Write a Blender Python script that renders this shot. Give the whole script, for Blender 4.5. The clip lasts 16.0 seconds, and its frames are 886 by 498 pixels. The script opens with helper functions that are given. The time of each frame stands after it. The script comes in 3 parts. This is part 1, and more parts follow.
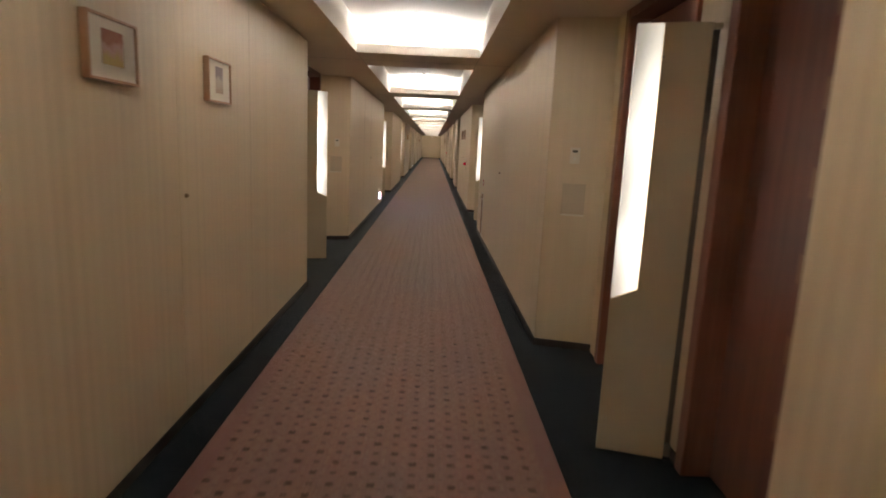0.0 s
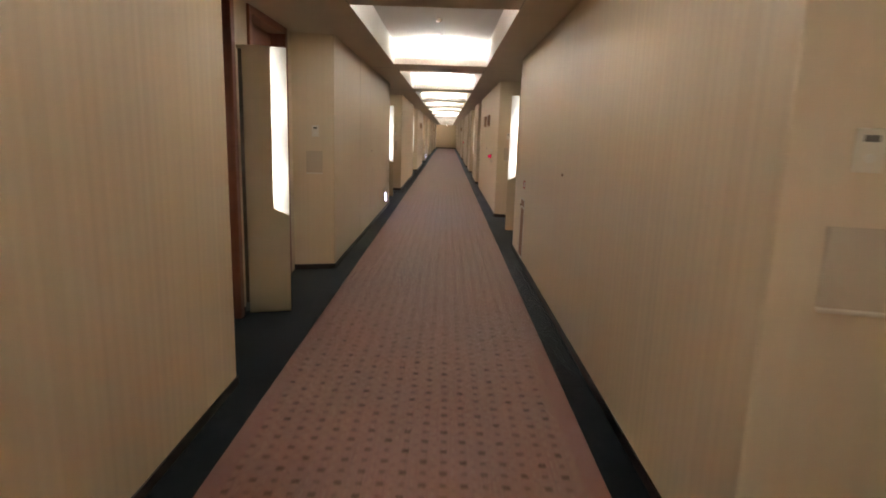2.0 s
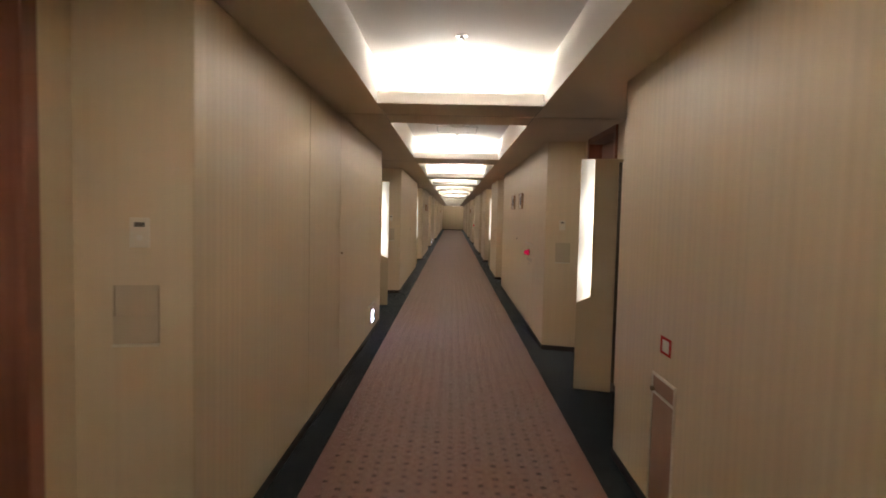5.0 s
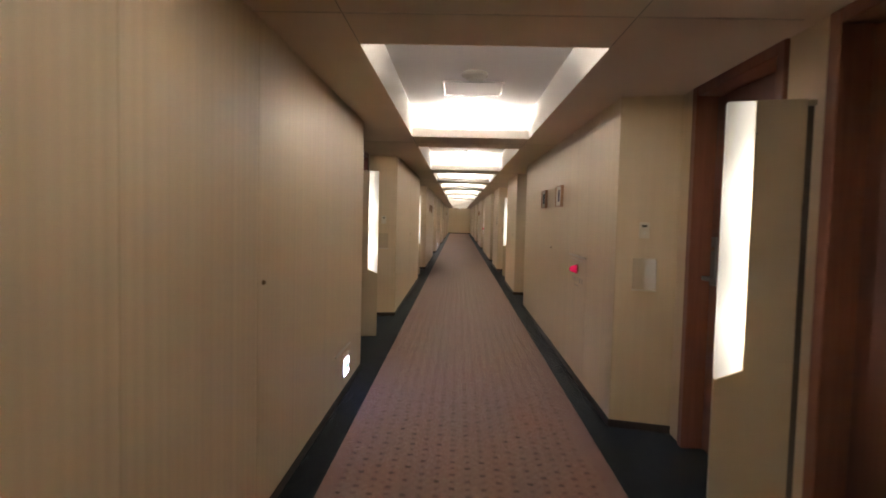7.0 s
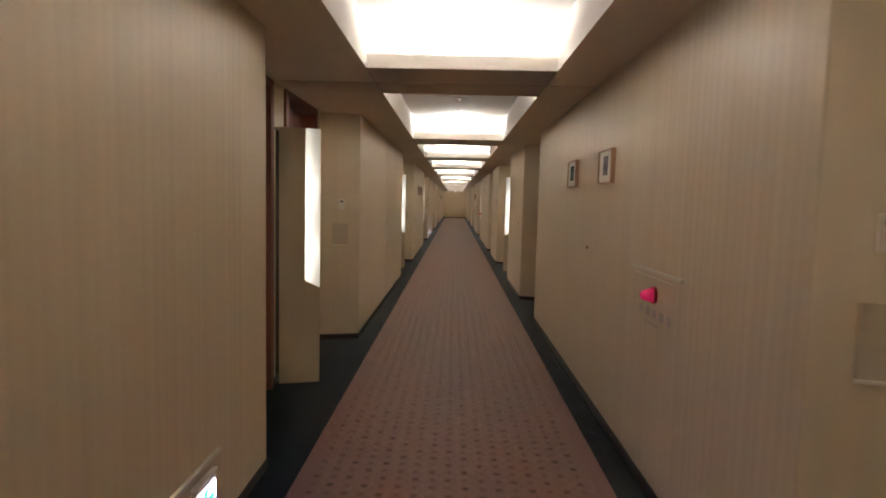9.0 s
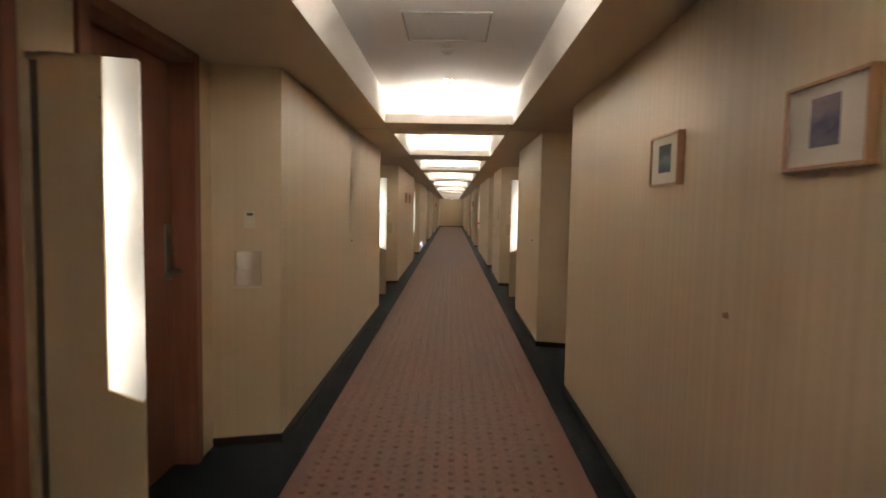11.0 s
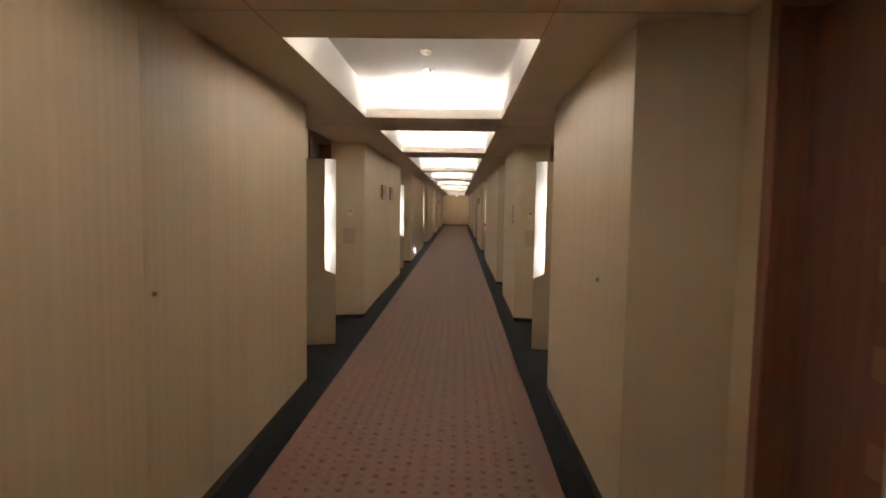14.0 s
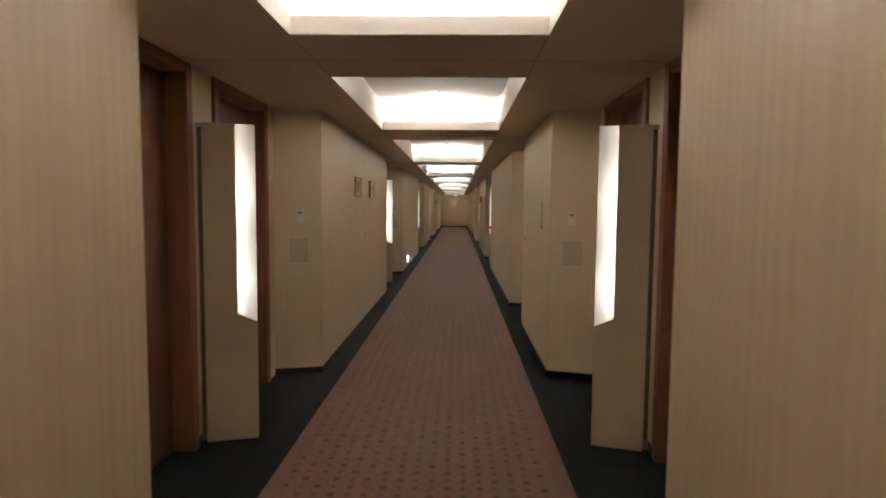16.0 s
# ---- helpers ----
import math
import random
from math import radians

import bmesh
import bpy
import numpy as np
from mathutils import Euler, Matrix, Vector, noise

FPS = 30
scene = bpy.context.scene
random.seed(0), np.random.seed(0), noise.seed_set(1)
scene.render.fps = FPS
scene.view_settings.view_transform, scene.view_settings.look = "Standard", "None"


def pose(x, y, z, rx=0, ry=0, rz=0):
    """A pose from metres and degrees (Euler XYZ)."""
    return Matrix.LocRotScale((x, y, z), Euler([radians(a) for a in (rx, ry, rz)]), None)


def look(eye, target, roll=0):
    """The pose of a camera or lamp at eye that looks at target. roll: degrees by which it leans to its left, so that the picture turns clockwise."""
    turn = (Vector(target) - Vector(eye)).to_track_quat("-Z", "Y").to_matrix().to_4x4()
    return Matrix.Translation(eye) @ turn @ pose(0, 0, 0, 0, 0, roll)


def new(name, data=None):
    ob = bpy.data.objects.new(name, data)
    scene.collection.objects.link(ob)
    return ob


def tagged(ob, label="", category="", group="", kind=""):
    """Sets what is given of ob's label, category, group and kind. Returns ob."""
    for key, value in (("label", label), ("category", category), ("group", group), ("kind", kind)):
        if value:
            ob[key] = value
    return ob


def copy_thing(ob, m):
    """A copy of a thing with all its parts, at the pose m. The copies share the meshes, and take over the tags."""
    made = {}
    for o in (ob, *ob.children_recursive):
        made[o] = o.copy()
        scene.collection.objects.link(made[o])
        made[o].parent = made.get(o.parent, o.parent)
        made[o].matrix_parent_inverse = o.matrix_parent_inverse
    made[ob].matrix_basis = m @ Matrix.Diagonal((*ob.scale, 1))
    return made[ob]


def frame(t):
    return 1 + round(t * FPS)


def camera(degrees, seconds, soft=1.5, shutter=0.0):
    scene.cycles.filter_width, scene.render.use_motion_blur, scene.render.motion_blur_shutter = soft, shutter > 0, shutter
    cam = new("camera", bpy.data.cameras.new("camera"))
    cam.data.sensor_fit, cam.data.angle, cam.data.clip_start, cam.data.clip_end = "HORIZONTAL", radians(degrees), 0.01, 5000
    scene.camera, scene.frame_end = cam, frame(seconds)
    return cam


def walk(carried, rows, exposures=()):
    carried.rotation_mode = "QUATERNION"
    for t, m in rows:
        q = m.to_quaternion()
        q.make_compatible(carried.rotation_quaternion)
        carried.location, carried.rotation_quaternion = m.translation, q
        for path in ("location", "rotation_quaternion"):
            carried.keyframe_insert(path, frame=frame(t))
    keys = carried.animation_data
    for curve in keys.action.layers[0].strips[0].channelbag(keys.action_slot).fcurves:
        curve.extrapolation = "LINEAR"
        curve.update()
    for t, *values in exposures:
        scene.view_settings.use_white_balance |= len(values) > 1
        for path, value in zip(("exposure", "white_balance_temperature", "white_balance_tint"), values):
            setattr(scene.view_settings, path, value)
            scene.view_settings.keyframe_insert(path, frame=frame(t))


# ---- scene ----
cam = camera(74.7, 16.0, soft=1.8, shutter=0.4)
PATH = [
    (0, (0.356, 0.141, 1.36), (0.405, 2.109, 1.008), 2.6),
    (0.5, (0.36, 0.778, 1.335), (0.391, 2.745, 0.971), 2.2),
    (1, (0.334, 1.388, 1.319), (0.342, 3.353, 0.946), 1.9),
    (1.5, (0.316, 2.01, 1.318), (0.317, 3.971, 0.929), 2.0),
    (2, (0.297, 2.611, 1.337), (0.294, 4.573, 0.949), 1.8),
    (2.5, (0.244, 3.247, 1.369), (0.236, 5.21, 0.987), 2.1),
    (3, (0.254, 3.813, 1.388), (0.241, 5.781, 1.034), 1.7),
    (3.5, (0.199, 4.428, 1.409), (0.18, 6.402, 1.089), 1.7),
    (4, (0.207, 4.982, 1.421), (0.187, 6.966, 1.164), 1.6),
    (4.2, (0.179, 5.225, 1.442), (0.162, 7.214, 1.234), 1.4),
    (6.3, (0.121, 7.62, 1.367), (0.073, 9.617, 1.275), 1.4),
    (6.5, (0.11, 7.855, 1.394), (0.066, 9.853, 1.298), 1.4),
    (7, (0.076, 8.436, 1.383), (0.026, 10.433, 1.274), 1.4),
    (7.5, (0.115, 9.009, 1.378), (0.079, 11.004, 1.246), 1.5),
    (8, (0.122, 9.576, 1.367), (0.089, 11.571, 1.219), 1.5),
    (8.5, (0.139, 10.171, 1.388), (0.106, 12.163, 1.22), 1.7),
    (9, (0.156, 10.738, 1.387), (0.12, 12.731, 1.222), 1.4),
    (9.2, (0.128, 10.966, 1.374), (0.098, 12.959, 1.205), 1.5),
    (11.3, (0.236, 13.385, 1.411), (0.205, 15.38, 1.275), 0.9),
    (11.5, (0.243, 13.613, 1.383), (0.205, 15.608, 1.246), 0.9),
    (12, (0.244, 14.23, 1.39), (0.212, 16.225, 1.248), 0.9),
    (12.5, (0.304, 14.777, 1.4), (0.273, 16.772, 1.266), 0.6),
    (13, (0.32, 15.403, 1.42), (0.279, 17.398, 1.28), 0.7),
    (13.5, (0.409, 16.004, 1.427), (0.365, 17.999, 1.287), 0.6),
    (14, (0.413, 16.583, 1.44), (0.36, 18.576, 1.291), 0.9),
    (14.5, (0.432, 17.185, 1.385), (0.38, 19.18, 1.245), 0.8),
    (15, (0.419, 17.789, 1.398), (0.363, 19.782, 1.249), 0.7),
    (15.5, (0.374, 18.357, 1.404), (0.322, 20.351, 1.261), 0.8),
    (16, (0.361, 19.009, 1.421), (0.313, 21.003, 1.274), 0.5),
]
walk(cam, [(t, look(eye, target, roll)) for t, eye, target, roll in PATH],
     exposures=[(0, 0.71, 6500, 10), (0.8, 0.88, 6500, 10), (1.5, 0.94, 6500, 10), (2.5, 0.92, 6350, 10), (4.2, 0.80, 6600, 10),
                (6.4, 0.46, 6700, 10), (7.2, 0.80, 6550, 10), (9, 0.48, 6550, 10), (11.5, 0.48, 6900, 10), (12.5, 0.34, 6950, 10),
                (13.4, 0.22, 6900, 10), (14, 0.46, 6700, 10), (14.5, 0.40, 6700, 10), (15, 0.27, 6700, 10), (16, 0.34, 6550, 10)])

# ---- world and exposure ----
world = bpy.data.worlds.new("world")
scene.world = world
world.use_nodes = True
world.node_tree.nodes["Background"].inputs[0].default_value = (0.02, 0.017, 0.014, 1)
world.node_tree.nodes["Background"].inputs[1].default_value = 0.2

# ---- plan ----
XL, XR = -0.775, 1.127            # the two main wall planes
MID = (XL + XR) / 2
TOP = 2.2                         # soffit
LID = 2.46                        # ceiling inside the coffers
START, END = -2.2, 59.0           # closed ends of the corridor
OPEN = 2.76                       # length of a recess with two doors
OPEN_ONE = 1.5                    # length of a recess with one door
SPAN = {("left", 0): 2.73, ("left", 1): 2.83}      # recesses that differ a little in length
DEEP, SLANT = 0.40, 0.105         # depth of a recess, slant of its ends
COF_L, COF_R = -0.415, 0.77
LEFT = [8.21, 16.43, 23.85, 31.1, 38.65, 45.9, 53.1]         # far corners of recesses
RIGHT = [(4.06, 2), (12.32, 2), (19.04, 1), (23.83, 2), (27.3, 1), (35.0, 2), (41.9, 2), (48.6, 2)]
COFFERS = [(-1.4, 1.85), (2.7, 5.97), (6.9, 10.35), (11.25, 14.41), (15.28, 18.5), (19.3, 21.72), (22.6, 25.02), (25.95, 29.4),
           (30.1, 34.1), (35.0, 38.5), (39.4, 42.9), (43.8, 47.3), (48.2, 51.4), (52.2, 55.2), (56.0, 58.7)]
COVE_WATTS = 26.0
SCONCE_GLOW = 1.5


# ---- lamps of the coves ----
for a, b in COFFERS:
    for y, tilt in ((a - 0.094, -30), (b + 0.094, 30)):
        lamp = bpy.data.lights.new("cove_light", "AREA")
        lamp.shape, lamp.size, lamp.size_y = "RECTANGLE", 0.62, 0.09
        lamp.energy, lamp.color = COVE_WATTS, (1.0, 0.935, 0.858)
        ob = new("cove_light", lamp)
        ob.matrix_world = pose((COF_L + COF_R) / 2, y, 2.262, 180 + tilt, 0, 0)


# ---- materials ----
def material(name, rough=0.6, metal=0.0):
    m = bpy.data.materials.new(name)
    m.use_nodes = True
    b = m.node_tree.nodes["Principled BSDF"]
    b.inputs["Roughness"].default_value, b.inputs["Metallic"].default_value = rough, metal
    return m, m.node_tree.nodes, m.node_tree.links, b


def mathnode(nodes, links, op, a, b=0.0):
    n = nodes.new("ShaderNodeMath")
    n.operation = op
    for i, v in enumerate((a, b)):
        if isinstance(v, (int, float)):
            n.inputs[i].default_value = v
        else:
            links.new(v, n.inputs[i])
    return n.outputs[0]


def mixcol(nodes, links, fac, a, b):
    n = nodes.new("ShaderNodeMix")
    n.data_type = "RGBA"
    for key, v in ((0, fac), (6, a), (7, b)):
        if isinstance(v, (int, float)):
            n.inputs[key].default_value = v
        elif isinstance(v, tuple):
            n.inputs[key].default_value = (*v, 1)
        else:
            links.new(v, n.inputs[key])
    return n.outputs[2]


def noise_tex(nodes, links, vec, scale, detail=3.0, rough=0.55):
    n = nodes.new("ShaderNodeTexNoise")
    n.inputs["Scale"].default_value, n.inputs["Detail"].default_value, n.inputs["Roughness"].default_value = scale, detail, rough
    if vec is not None:
        links.new(vec, n.inputs["Vector"])
    return n.outputs["Fac"]


def ramp(nodes, links, fac, lo, hi):
    n = nodes.new("ShaderNodeMapRange")
    n.inputs[1].default_value, n.inputs[2].default_value = lo, hi
    links.new(fac, n.inputs[0])
    return n.outputs[0]


def bump(nodes, links, b, height, strength, distance):
    n = nodes.new("ShaderNodeBump")
    n.inputs["Strength"].default_value, n.inputs["Distance"].default_value = strength, distance
    links.new(height, n.inputs["Height"])
    links.new(n.outputs[0], b.inputs["Normal"])


def stretched(nodes, links, scale):
    g = nodes.new("ShaderNodeNewGeometry")
    m = nodes.new("ShaderNodeMapping")
    m.inputs["Scale"].default_value = scale
    links.new(g.outputs["Position"], m.inputs["Vector"])
    return m.outputs[0]


def wallpaper(name, base, dark, amount):
    """Vinyl wallpaper with soft uneven vertical stripes and a fine woven grain."""
    m, n, l, b = material(name, 0.44)
    b.inputs["Specular IOR Level"].default_value = 0.75
    b.inputs["Sheen Weight"].default_value, b.inputs["Sheen Roughness"].default_value = 0.62, 0.24
    b.inputs["Sheen Tint"].default_value = (1.0, 0.83, 0.62, 1)
    fine = noise_tex(n, l, stretched(n, l, (38, 38, 0.25)), 1.0, 2.0)
    wide = noise_tex(n, l, stretched(n, l, (9, 9, 0.10)), 1.0, 2.0)
    weave = noise_tex(n, l, stretched(n, l, (260, 260, 90)), 1.0, 2.0)
    stain = noise_tex(n, l, stretched(n, l, (0.8, 0.8, 0.9)), 1.0, 4.0)
    g = n.new("ShaderNodeNewGeometry")
    sep = n.new("ShaderNodeSeparateXYZ")
    l.new(g.outputs["Position"], sep.inputs[0])
    along = mathnode(n, l, "ADD", mathnode(n, l, "ADD", sep.outputs[0], sep.outputs[1]), mathnode(n, l, "MULTIPLY", wide, 0.05))
    stripe = mathnode(n, l, "ADD", mathnode(n, l, "MULTIPLY", mathnode(n, l, "SINE", mathnode(n, l, "MULTIPLY", along, 6.2832 / 0.060)), 0.5), 0.5)
    f = mathnode(n, l, "ADD", mathnode(n, l, "MULTIPLY", ramp(n, l, fine, 0.34, 0.66), 0.32), mathnode(n, l, "MULTIPLY", ramp(n, l, wide, 0.35, 0.65), 0.28))
    f = mathnode(n, l, "ADD", f, mathnode(n, l, "MULTIPLY", stripe, 0.30))
    col = mixcol(n, l, mathnode(n, l, "MULTIPLY", f, amount), base, dark)
    col = mixcol(n, l, mathnode(n, l, "MULTIPLY", ramp(n, l, stain, 0.45, 0.8), 0.16), col, dark)
    col = mixcol(n, l, mathnode(n, l, "MULTIPLY", weave, 0.10), col, dark)
    l.new(col, b.inputs["Base Color"])
    bump(n, l, b, mathnode(n, l, "ADD", weave, mathnode(n, l, "MULTIPLY", fine, 1.2)), 0.25, 0.0012)
    return m


def plain(name, base, rough=0.6, metal=0.0, dirt=0.12, scale=6.0, relief=0.1, second=None):
    m, n, l, b = material(name, rough, metal)
    f = noise_tex(n, l, stretched(n, l, (scale, scale, scale)), 1.0, 4.0)
    g = noise_tex(n, l, stretched(n, l, (scale * 30, scale * 30, scale * 30)), 1.0, 2.0)
    dark = second or tuple(c * 0.55 for c in base)
    col = mixcol(n, l, mathnode(n, l, "MULTIPLY", ramp(n, l, f, 0.35, 0.75), dirt), base, dark)
    col = mixcol(n, l, mathnode(n, l, "MULTIPLY", g, dirt * 0.5), col, dark)
    l.new(col, b.inputs["Base Color"])
    bump(n, l, b, g, relief, 0.001)
    return m


def wood(name, base, dark, rough=0.42, grain=(34, 34, 1.6)):
    m, n, l, b = material(name, rough)
    f = noise_tex(n, l, stretched(n, l, grain), 1.0, 5.0, 0.6)
    g = noise_tex(n, l, stretched(n, l, (grain[0] * 5, grain[1] * 5, grain[2] * 3)), 1.0, 3.0)
    w = noise_tex(n, l, stretched(n, l, (1.5, 1.5, 1.2)), 1.0, 3.0)
    col = mixcol(n, l, ramp(n, l, f, 0.35, 0.68), base, dark)
    col = mixcol(n, l, mathnode(n, l, "MULTIPLY", g, 0.35), col, dark)
    col = mixcol(n, l, mathnode(n, l, "MULTIPLY", ramp(n, l, w, 0.4, 0.7), 0.25), col, dark)
    l.new(col, b.inputs["Base Color"])
    bump(n, l, b, g, 0.12, 0.0008)
    return m


def glow(name, colour, strength):
    m, n, l, b = material(name, 0.4)
    b.inputs["Base Color"].default_value = (0.8, 0.8, 0.78, 1)
    b.inputs["Emission Color"].default_value = (*colour, 1)
    b.inputs["Emission Strength"].default_value = strength
    return m


WALL = wallpaper("striped_wallpaper", (0.676, 0.536, 0.348), (0.488, 0.366, 0.224), 0.53)
WALL_PLAIN = wallpaper("plain_wallpaper", (0.694, 0.546, 0.358), (0.545, 0.412, 0.260), 0.3)
LIP = plain("lip_paint", (0.82, 0.775, 0.71), 0.7, dirt=0.1, scale=1.5)
SOFFIT = plain("soffit_paint", (0.75, 0.605, 0.455), 0.75, dirt=0.18, scale=1.2)
WHITE = plain("coffer_paint", (0.83, 0.805, 0.775), 0.7, dirt=0.06, scale=1.5)
SEAM = plain("wallpaper_seam", (0.565, 0.44, 0.285), 0.7)
JOINT = plain("ceiling_joint", (0.42, 0.34, 0.26), 0.8)
BASE = plain("skirting_vinyl", (0.035, 0.022, 0.018), 0.5, dirt=0.4)
DOOR = wood("door_veneer", (0.208, 0.073, 0.046), (0.145, 0.049, 0.032), 0.42)
FRAME = wood("frame_wood", (0.295, 0.112, 0.068), (0.212, 0.079, 0.048), 0.4)
INLAY = wood("inlay_veneer", (0.28, 0.128, 0.070), (0.225, 0.098, 0.055), 0.42)
PANEL = plain("panel_laminate", (0.57, 0.455, 0.295), 0.5, dirt=0.12, scale=3.0)
# dark colour for the shadow line between sconce panel and wall
GAP_SHADE = plain("gap_shade", (0.115, 0.095, 0.075), 0.5, dirt=0.2, scale=8)
METAL = plain("satin_steel", (0.27, 0.265, 0.25), 0.42, 1.0, dirt=0.15, scale=20)
DARK_METAL = plain("bronze_knob", (0.29, 0.19, 0.11), 0.55, 0.3)
CREAM = plain("cream_plastic", (0.71, 0.63, 0.50), 0.4, dirt=0.06, scale=10)
DETECTOR = plain("aged_plastic", (0.55, 0.50, 0.42), 0.45, dirt=0.1, scale=10)
PAPER = plain("white_card", (0.72, 0.67, 0.58), 0.7, dirt=0.06, scale=12)
GREY_TEXT = plain("grey_print", (0.50, 0.43, 0.34), 0.7)
PALE_TEXT = plain("pale_print", (0.56, 0.46, 0.35), 0.7)
SMOKED = plain("clear_acrylic", (0.60, 0.485, 0.35), 0.06, dirt=0.1, scale=9, relief=0.0)
SMOKED.node_tree.nodes["Principled BSDF"].inputs["Specular IOR Level"].default_value = 0.6
DISPLAY = plain("dark_display", (0.11, 0.095, 0.075), 0.5)
PIC_WOOD = wood("picture_frame_wood", (0.52, 0.30, 0.165), (0.40, 0.21, 0.11), 0.45)
MAT_BOARD = plain("mat_board", (0.78, 0.72, 0.61), 0.8, dirt=0.08)
RED = plain("red_enamel", (0.45, 0.03, 0.03), 0.35)
VENT = plain("vent_metal", (0.37, 0.22, 0.15), 0.75, dirt=0.2)
STICKER_RED = plain("red_print", (0.50, 0.035, 0.03), 0.8)
for dull in (VENT, STICKER_RED):
    dull.node_tree.nodes["Principled BSDF"].inputs["Specular IOR Level"].default_value = 0.15
CHROME = plain("sprinkler_chrome", (0.42, 0.40, 0.37), 0.3, 1.0)


def sconce_glow_material():
    """Opal acrylic with two lamps behind it."""
    m, n, l, b = material("opal_acrylic", 0.35)
    b.inputs["Base Color"].default_value = (0.8, 0.79, 0.74, 1)
    b.inputs["Emission Color"].default_value = (1.0, 0.935, 0.80, 1)
    g = n.new("ShaderNodeNewGeometry")
    sep = n.new("ShaderNodeSeparateXYZ")
    l.new(g.outputs["Position"], sep.inputs[0])
    z = sep.outputs[2]
    near = None
    for lamp_z in (1.00, 1.46):
        d = mathnode(n, l, "ABSOLUTE", mathnode(n, l, "SUBTRACT", z, lamp_z))
        k = mathnode(n, l, "POWER", mathnode(n, l, "MAXIMUM", mathnode(n, l, "SUBTRACT", 1.0, mathnode(n, l, "DIVIDE", d, 0.44)), 0.0), 2.0)
        near = k if near is None else mathnode(n, l, "ADD", near, k)
    tc = n.new("ShaderNodeTexCoord")
    across = n.new("ShaderNodeSeparateXYZ")
    l.new(tc.outputs["Object"], across.inputs[0])
    w = mathnode(n, l, "DIVIDE", mathnode(n, l, "SUBTRACT", mathnode(n, l, "ABSOLUTE", across.outputs[0]), 0.183), 0.108)
    off = mathnode(n, l, "ABSOLUTE", mathnode(n, l, "SUBTRACT", w, 0.14))
    curve = mathnode(n, l, "POWER", mathnode(n, l, "MAXIMUM", mathnode(n, l, "SUBTRACT", 1.0, mathnode(n, l, "MULTIPLY", off, 1.1)), 0.0), 1.6)
    cloud = noise_tex(n, l, stretched(n, l, (9, 9, 5)), 1.0, 2.0)
    curve = mathnode(n, l, "MULTIPLY", mathnode(n, l, "ADD", curve, 0.30), mathnode(n, l, "ADD", cloud, 0.5))
    k = mathnode(n, l, "MULTIPLY", mathnode(n, l, "ADD", near, 0.26), curve)
    l.new(mathnode(n, l, "MULTIPLY", k, SCONCE_GLOW), b.inputs["Emission Strength"])
    return m


OPAL = sconce_glow_material()


